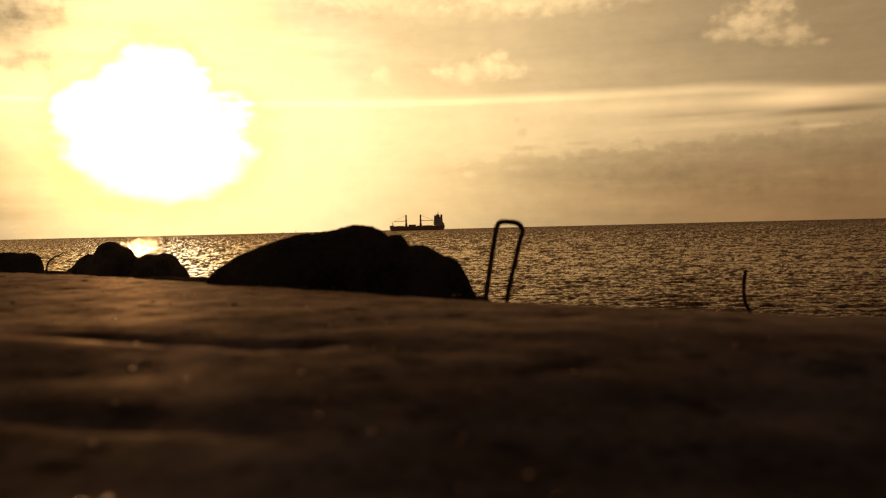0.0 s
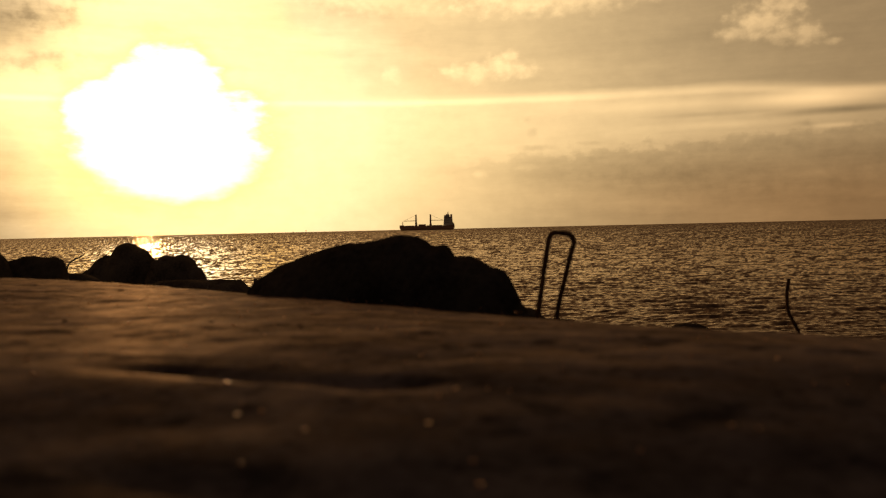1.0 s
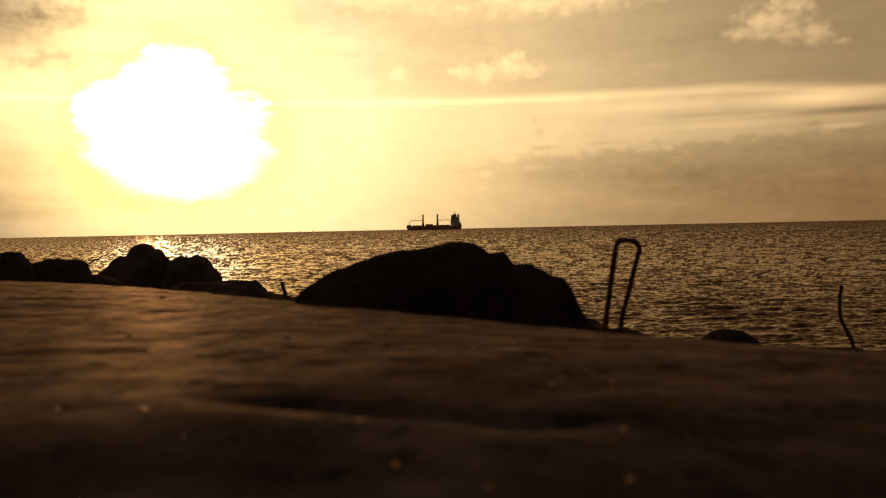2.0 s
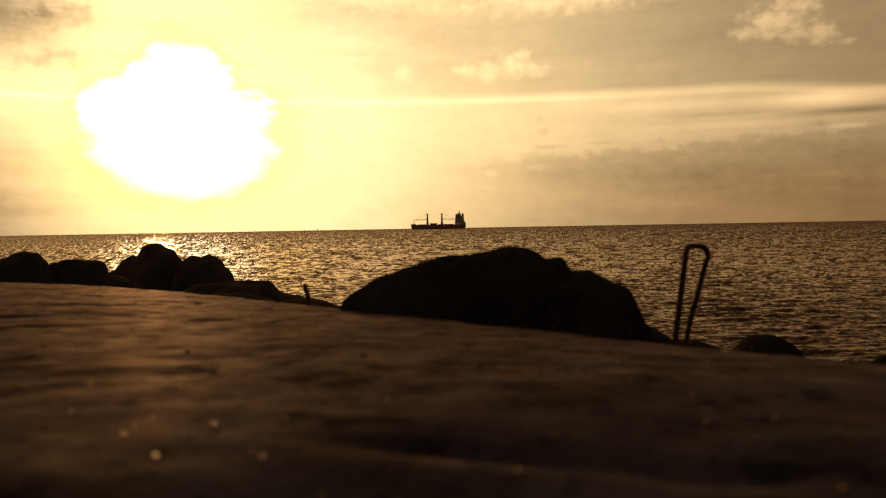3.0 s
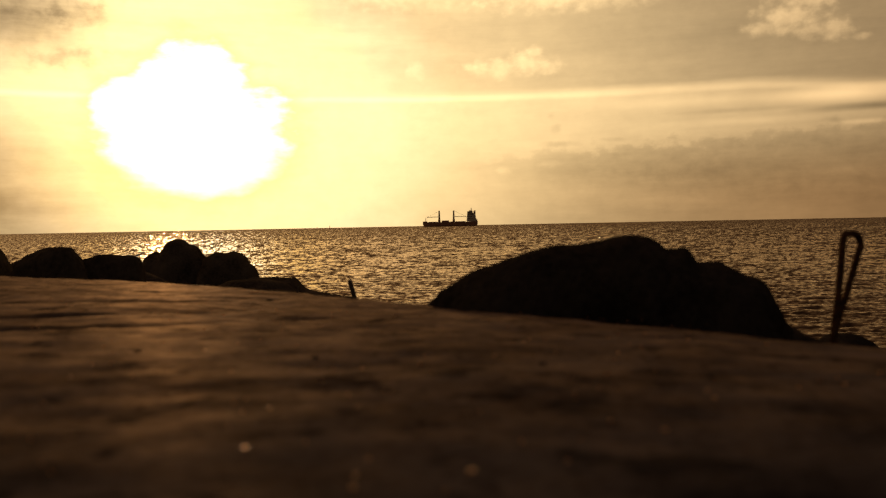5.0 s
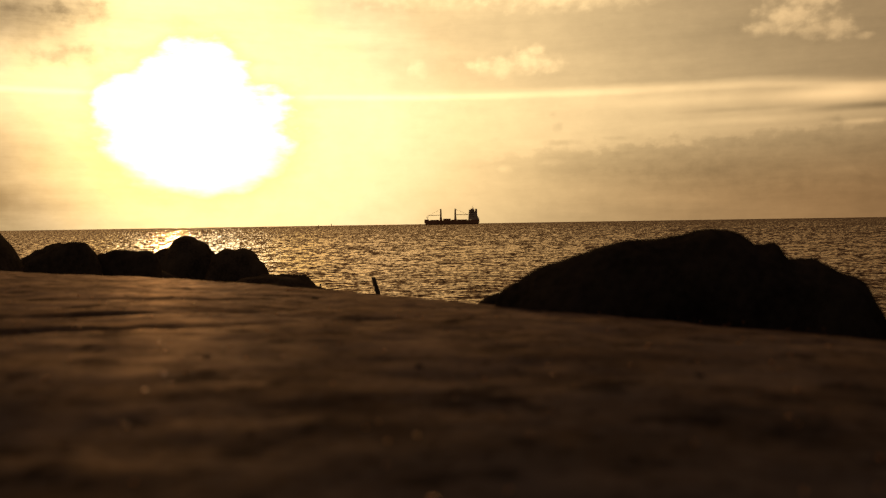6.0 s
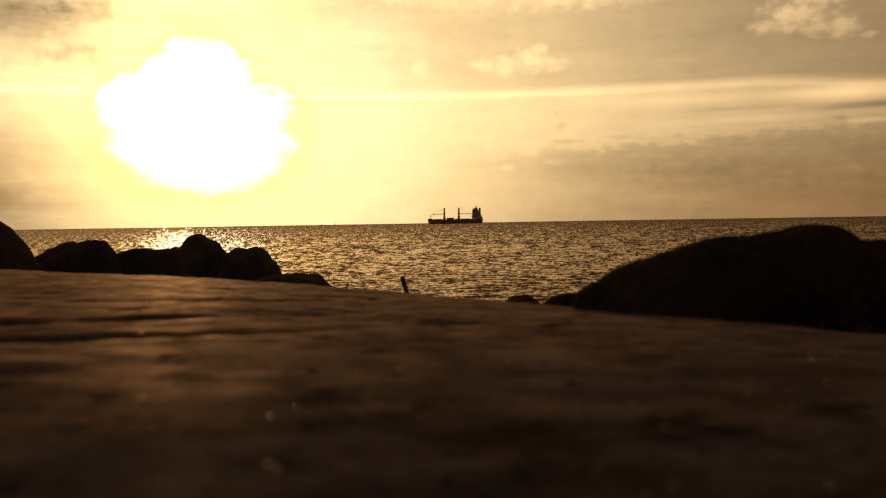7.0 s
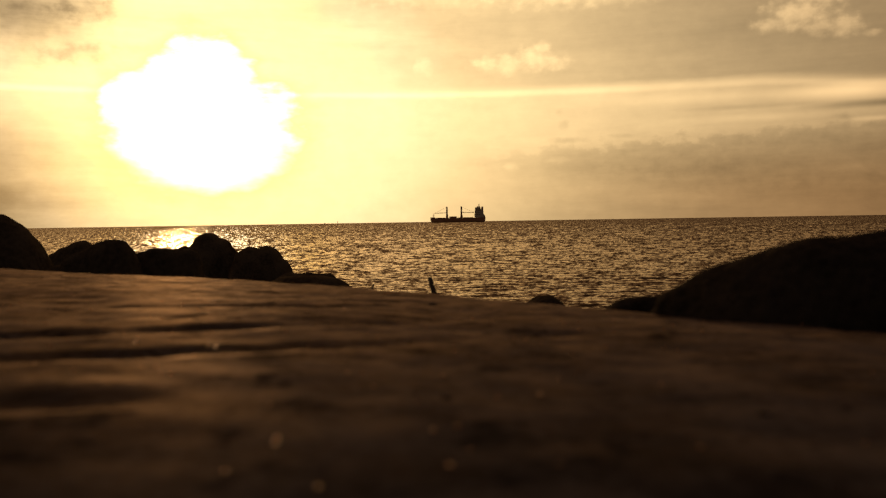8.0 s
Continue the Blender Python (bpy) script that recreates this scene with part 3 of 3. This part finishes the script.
crest_rock("rock", (-3.765, 6.0), 0.0, (
    (-0.30, 1.8), (-0.24, 2.0), (-0.19, 2.05), (-0.13, 2.062), (-0.09, 2.076), (-0.02, 2.078), (0.05, 2.070), (0.11, 2.072), (0.155, 2.064), (0.185, 2.045),
    (0.20, 2.0), (0.21, 1.85), (0.22, 1.5)),
    1.1, 0.10, "low flat-topped dark shore rock beside the quay", FAR_STONE, ROCKS, (0.1, 0.04), 130, 40, 0.9, 0.4)
crest_rock("rock", (-5.75, 9.0), 0.0, (
    (-0.42, 1.7), (-0.30, 1.92), (-0.20, 1.971), (-0.12, 2.018), (-0.03, 2.056), (0.05, 2.076), (0.09, 2.070), (0.115, 2.04), (0.13, 1.98), (0.145, 1.85), (0.17, 1.6)),
    0.8, 0.3, "steep-sided dark shore rock behind others", FAR_STONE, ROCKS, (0.2, 0.06), 100, 40, 1.1, 0.45)
rock("rock", (-4.55, 6.6, 1.5), [(0, 0, 0, 0.35, 0.3, 0.47, 4.0)], "low dark rock wedged between shore rocks", FAR_STONE, seed=16, group=ROCKS)
rock("rock", (-3.35, 7.6, 1.25), [(0, 0, 0, 0.5, 0.4, 0.55, 4.0)], "broad low dark rock on the bank", FAR_STONE, seed=17, group=ROCKS)
rock("rock", (-2.85, 6.4, 1.35), [(0, 0, 0, 0.4, 0.3, 0.45, 4.0)], "low dark rock beside the quay edge", FAR_STONE, seed=18, group=ROCKS)


# ---- steel and wood sticking up ----
def rebar_loop():
    legs = [(-0.668, 2.575, 1.86), (-0.663, 2.585, 1.95), (-0.645, 2.60, 2.06), (-0.628, 2.622, 2.145), (-0.622, 2.63, 2.169),
            (-0.612, 2.642, 2.182), (-0.595, 2.665, 2.184), (-0.562, 2.705, 2.181), (-0.543, 2.728, 2.172), (-0.535, 2.738, 2.152),
            (-0.545, 2.735, 2.125), (-0.562, 2.745, 2.05), (-0.585, 2.76, 1.95), (-0.592, 2.765, 1.86)]
    ob = new("rebar_loop", tube_mesh("rebar_loop", spline(legs), 0.0075, RUST, ribs=0.011, uneven=0.0006))
    tagged(ob, "bent rusty ribbed steel loop set in rock", "rebar")


def rods():
    ob = new("steel_rod", tube_mesh("steel_rod", spline([(0.672, 4.0, 1.58), (0.652, 4.0, 1.69), (0.622, 4.0, 1.755), (0.602, 4.0, 1.80), (0.598, 4.0, 1.87), (0.607, 4.0, 1.945)]),
                                    0.008, RUST, ribs=0.012, uneven=0.0008))
    tagged(ob, "thin bent rusty steel rod standing in rock", "rebar")
    ob = new("wooden_stake", tube_mesh("wooden_stake", spline([(-2.185, 5.86, 1.70), (-2.203, 5.86, 1.81), (-2.216, 5.86, 1.86), (-2.226, 5.86, 1.897)]),
                                       0.015, WOOD, uneven=0.004, taper=0.8))
    tagged(ob, "short broken wooden stake", "stake")
    ob = new("wooden_stake", tube_mesh("wooden_stake", spline([(-2.552, 5.86, 1.70), (-2.550, 5.86, 1.80), (-2.546, 5.86, 1.835), (-2.540, 5.86, 1.862)]),
                                       0.006, WOOD, uneven=0.002, taper=0.7))
    tagged(ob, "thin broken stick among the rocks", "stake")
    ob = new("twig", tube_mesh("twig", spline([(-4.84, 8.8, 1.80), (-4.828, 8.8, 1.857), (-4.803, 8.8, 1.926), (-4.732, 8.8, 1.982), (-4.70, 8.8, 1.99), (-4.655, 8.8, 2.018)]),
                               0.011, WOOD, uneven=0.004, taper=0.6))
    tagged(ob, "dry crooked twig between the rocks", "twig")


rebar_loop()
rods()


# ---- the freighter ----
def freighter():
    ship = new("cargo_ship")
    X0, Y, D = -90.0, 1500.0, 0.335          # bow, distance, metres per step of the side plan

    def X(u):
        return X0 + (u - 40) * D

    def Z(v):
        return (119 - v) * D * 1.08
    bm = bmesh.new()
    secs = []
    for u, half, top, keel in ((38, 0.4, 92, 108), (46, 3.2, 94, 119), (62, 6.2, 97, 121), (90, 7.5, 98, 121), (250, 7.5, 98, 121), (300, 7.2, 97, 121), (320, 6.2, 96, 119), (327, 5.2, 95, 110)):
        ring = [bm.verts.new((X(u), Y + sy * half * w, Z(v))) for sy, w, v in ((-1, 1, top), (-1, 0.95, (top + keel) / 2 + 6), (-1, 0.6, keel), (1, 0.6, keel), (1, 0.95, (top + keel) / 2 + 6), (1, 1, top))]
        secs.append(ring)
    for a, b in zip(secs, secs[1:]):
        for k in range(6):
            bm.faces.new((a[k], a[(k + 1) % 6], b[(k + 1) % 6], b[k]))
    bm.faces.new(secs[0])
    bm.faces.new(secs[-1][::-1])
    bmesh.ops.recalc_face_normals(bm, faces=bm.faces)
    hull = part("hull", bm, HULL, ship, "dull red steel hull")
    bm = bmesh.new()
    box(bm, X(44), X(62), Y - 4.5, Y + 4.5, Z(97), Z(93), 0.3)
    part("forecastle", bm, HULL, ship)
    bm = bmesh.new()
    box(bm, X(270), X(320), Y - 6.5, Y + 6.5, Z(97), Z(80), 0.3)
    box(bm, X(271), X(317), Y - 6.4, Y + 6.4, Z(80), Z(68), 0.3)
    box(bm, X(272), X(313), Y - 6.2, Y + 6.2, Z(68), Z(57), 0.3)
    box(bm, X(273), X(302), Y - 7.2, Y + 7.2, Z(57), Z(48), 0.3)
    box(bm, X(282), X(299), Y - 3.0, Y + 3.0, Z(48), Z(43), 0.3)
    box(bm, X(319), X(325), Y - 5.5, Y + 5.5, Z(97), Z(86), 0.3)
    house = part("deckhouse", bm, SHIP_CREAM, ship, "cream stern deckhouse with bridge")
    for lv in (52, 61, 72, 82):
        for k in range(5):
            bm = bmesh.new()
            box(bm, X(277 + k * 5), X(280 + k * 5), Y - 7.28 if lv == 52 else Y - 6.6, Y - 6.1, Z(lv + 2), Z(lv - 1))
            part("window", bm, GLASS_DARK, house)
    bm = bmesh.new()
    beam(bm, (X(310), Y, Z(68)), (X(311), Y, Z(44)), 2.1, 1.7, 14)
    part("funnel", bm, HULL, ship)
    bm = bmesh.new()
    beam(bm, (X(293), Y, Z(49)), (X(294), Y, Z(30)), 0.55, 0.3)
    beam(bm, (X(288), Y, Z(40)), (X(299), Y, Z(40)), 0.25)
    beam(bm, (X(290), Y, Z(35)), (X(297), Y, Z(35)), 0.25)
    part("mast", bm, SHIP_CREAM, ship)
    bm = bmesh.new()
    beam(bm, (X(53), Y, Z(94)), (X(53), Y, Z(74)), 0.5, 0.3)
    beam(bm, (X(49), Y, Z(82)), (X(57), Y, Z(82)), 0.2)
    part("foremast", bm, SHIP_CREAM, ship)
    for u, tip, v in ((125, 60, 72), (201, 268, 71)):
        bm = bmesh.new()
        beam(bm, (X(u), Y, Z(99)), (X(u), Y, Z(80)), 2.5, 1.6, 12)
        beam(bm, (X(u), Y, Z(80)), (X(u), Y, Z(42)), 1.5, 1.3, 12)
        box(bm, X(u) - 1.5, X(u) + 1.5, Y - 1.6, Y + 1.6, Z(78), Z(66), 0.2)
        crane = part("crane", bm, CRANE_PAINT, ship, "ochre deck crane")
        bm = bmesh.new()
        for dy in (-0.9, 0.9):
            beam(bm, (X(u), Y + dy, Z(v)), (X(tip), Y + dy * 0.4, Z(v + 1)), 0.5, 0.4)
        for k in range(7):
            f = k / 7
            beam(bm, (X(u + (tip - u) * f), Y - 0.9, Z(v)), (X(u + (tip - u) * (f + 0.12)), Y + 0.9, Z(v)), 0.18)
        part("jib", bm, CRANE_PAINT, crane)
        bm = bmesh.new()
        beam(bm, (X(u), Y, Z(44)), (X(tip), Y, Z(v + 1)), 0.14)
        beam(bm, (X(tip), Y, Z(v + 1)), (X(tip), Y, Z(96)), 0.1)
        part("cable", bm, GLASS_DARK, crane)
    for a, b, top in ((70, 115, 95), (138, 176, 90), (180, 196, 95.5), (210, 262, 95)):
        bm = bmesh.new()
        box(bm, X(a), X(b), Y - 5.5, Y + 5.5, Z(99), Z(top), 0.2)
        part("hatch_cover", bm, HULL, ship)
    for k in range(7):
        bm = bmesh.new()
        u = 66 + k * 33
        box(bm, X(u), X(u) + 0.3, Y - 7.4, Y - 7.1, Z(99), Z(95.5))
        part("rail_post", bm, SHIP_CREAM, ship)
    tagged(ship, "freighter with two deck cranes and stern bridge on the horizon", "ship")


freighter()


# ---- channel markers and far coast ----
def marker(x, y, h):
    m = new("channel_marker")
    bm = bmesh.new()
    beam(bm, (x, y, -1), (x, y, h), 0.35, 0.25)
    part("pole", bm, RUST, m)
    bm = bmesh.new()
    beam(bm, (x, y, h), (x, y, h + 1.1), 0.6, 0.1)
    part("topmark", bm, RUST, m)
    tagged(m, "thin channel marker far out in the water", "marker", "channel markers")


marker(-177.0, 950.0, 1.7)
marker(-162.5, 950.0, 3.0)


# ---- grit on the quay ----
def grit():
    dice = random.Random(5)
    verts, faces = [], []
    for _ in range(900):
        s, p = dice.uniform(-0.6, 5.5), dice.uniform(0.03, 1.9)
        x, y = quay_point(s, p)
        r = 0.001 + 0.002 * dice.random() ** 2
        tilt = Matrix.Rotation(dice.gauss(0, 0.07), 3, "X") @ Matrix.Rotation(dice.gauss(0, 0.07), 3, "Y")
        at = Vector((x, y, quay_height(x, y, p) + 0.0008))
        base, turn = len(verts), dice.uniform(0, 6)
        for h, grow in ((-0.001, 1.15), (0.0006, 1.0)):
            for k in range(6):
                a = turn + k * math.pi / 3
                verts.append(at + tilt @ Vector((math.cos(a) * r * grow, math.sin(a) * r * grow * 0.8, h)))
        faces.append(tuple(base + 6 + k for k in range(6)))
        faces += [(base + k, base + (k + 1) % 6, base + 6 + (k + 1) % 6, base + 6 + k) for k in range(6)]
    ob = new("grit", mesh_of("grit", verts, faces, GRIT, smooth=False))
    tagged(ob, "fine glinting orange-tinted grit and shell bits scattered on concrete", "grit", kind="stuff")


grit()


def pebble(x, y, r, seed):
    bm = bmesh.new()
    bmesh.ops.create_icosphere(bm, subdivisions=3, radius=r)
    for v in bm.verts:
        v.co += v.co.normalized() * r * 0.5 * noise.noise(v.co / r * 0.9 + Vector((seed, 0, 0)))
        v.co.z *= 0.32
    me = bpy.data.meshes.new("pebble")
    bm.to_mesh(me)
    bm.free()
    me.polygons.foreach_set("use_smooth", [True] * len(me.polygons))
    me.materials.append(RUBBLE)
    ob = new("pebble", me)
    p = (Vector((x, y, 0)) - CORNER).dot(INLAND)
    ob.matrix_world = Matrix.Translation((x, y, quay_height(x, y, p) + r * 0.3))
    tagged(ob, "small dark pebble lying on worn concrete", "pebble", "pebbles on the quay")


for k, (x, y, r) in enumerate(((-1.18, 1.69, 0.006), (-1.69, 1.88, 0.005), (-1.97, 1.93, 0.005), (-2.05, 3.10, 0.010), (-1.37, 1.80, 0.005))):
    pebble(x, y, r, k * 3.1)


def stalk():
    line = spline([(-2.215, 3.45, 2.004), (-2.20, 3.465, 2.010), (-2.175, 3.475, 2.011), (-2.15, 3.485, 2.004)])
    tagged(new("dry_stalk", tube_mesh("dry_stalk", line, 0.0016, GRIT, sides=6, taper=0.5)), "pale dry grass stalk lying on concrete", "stalk")


stalk()
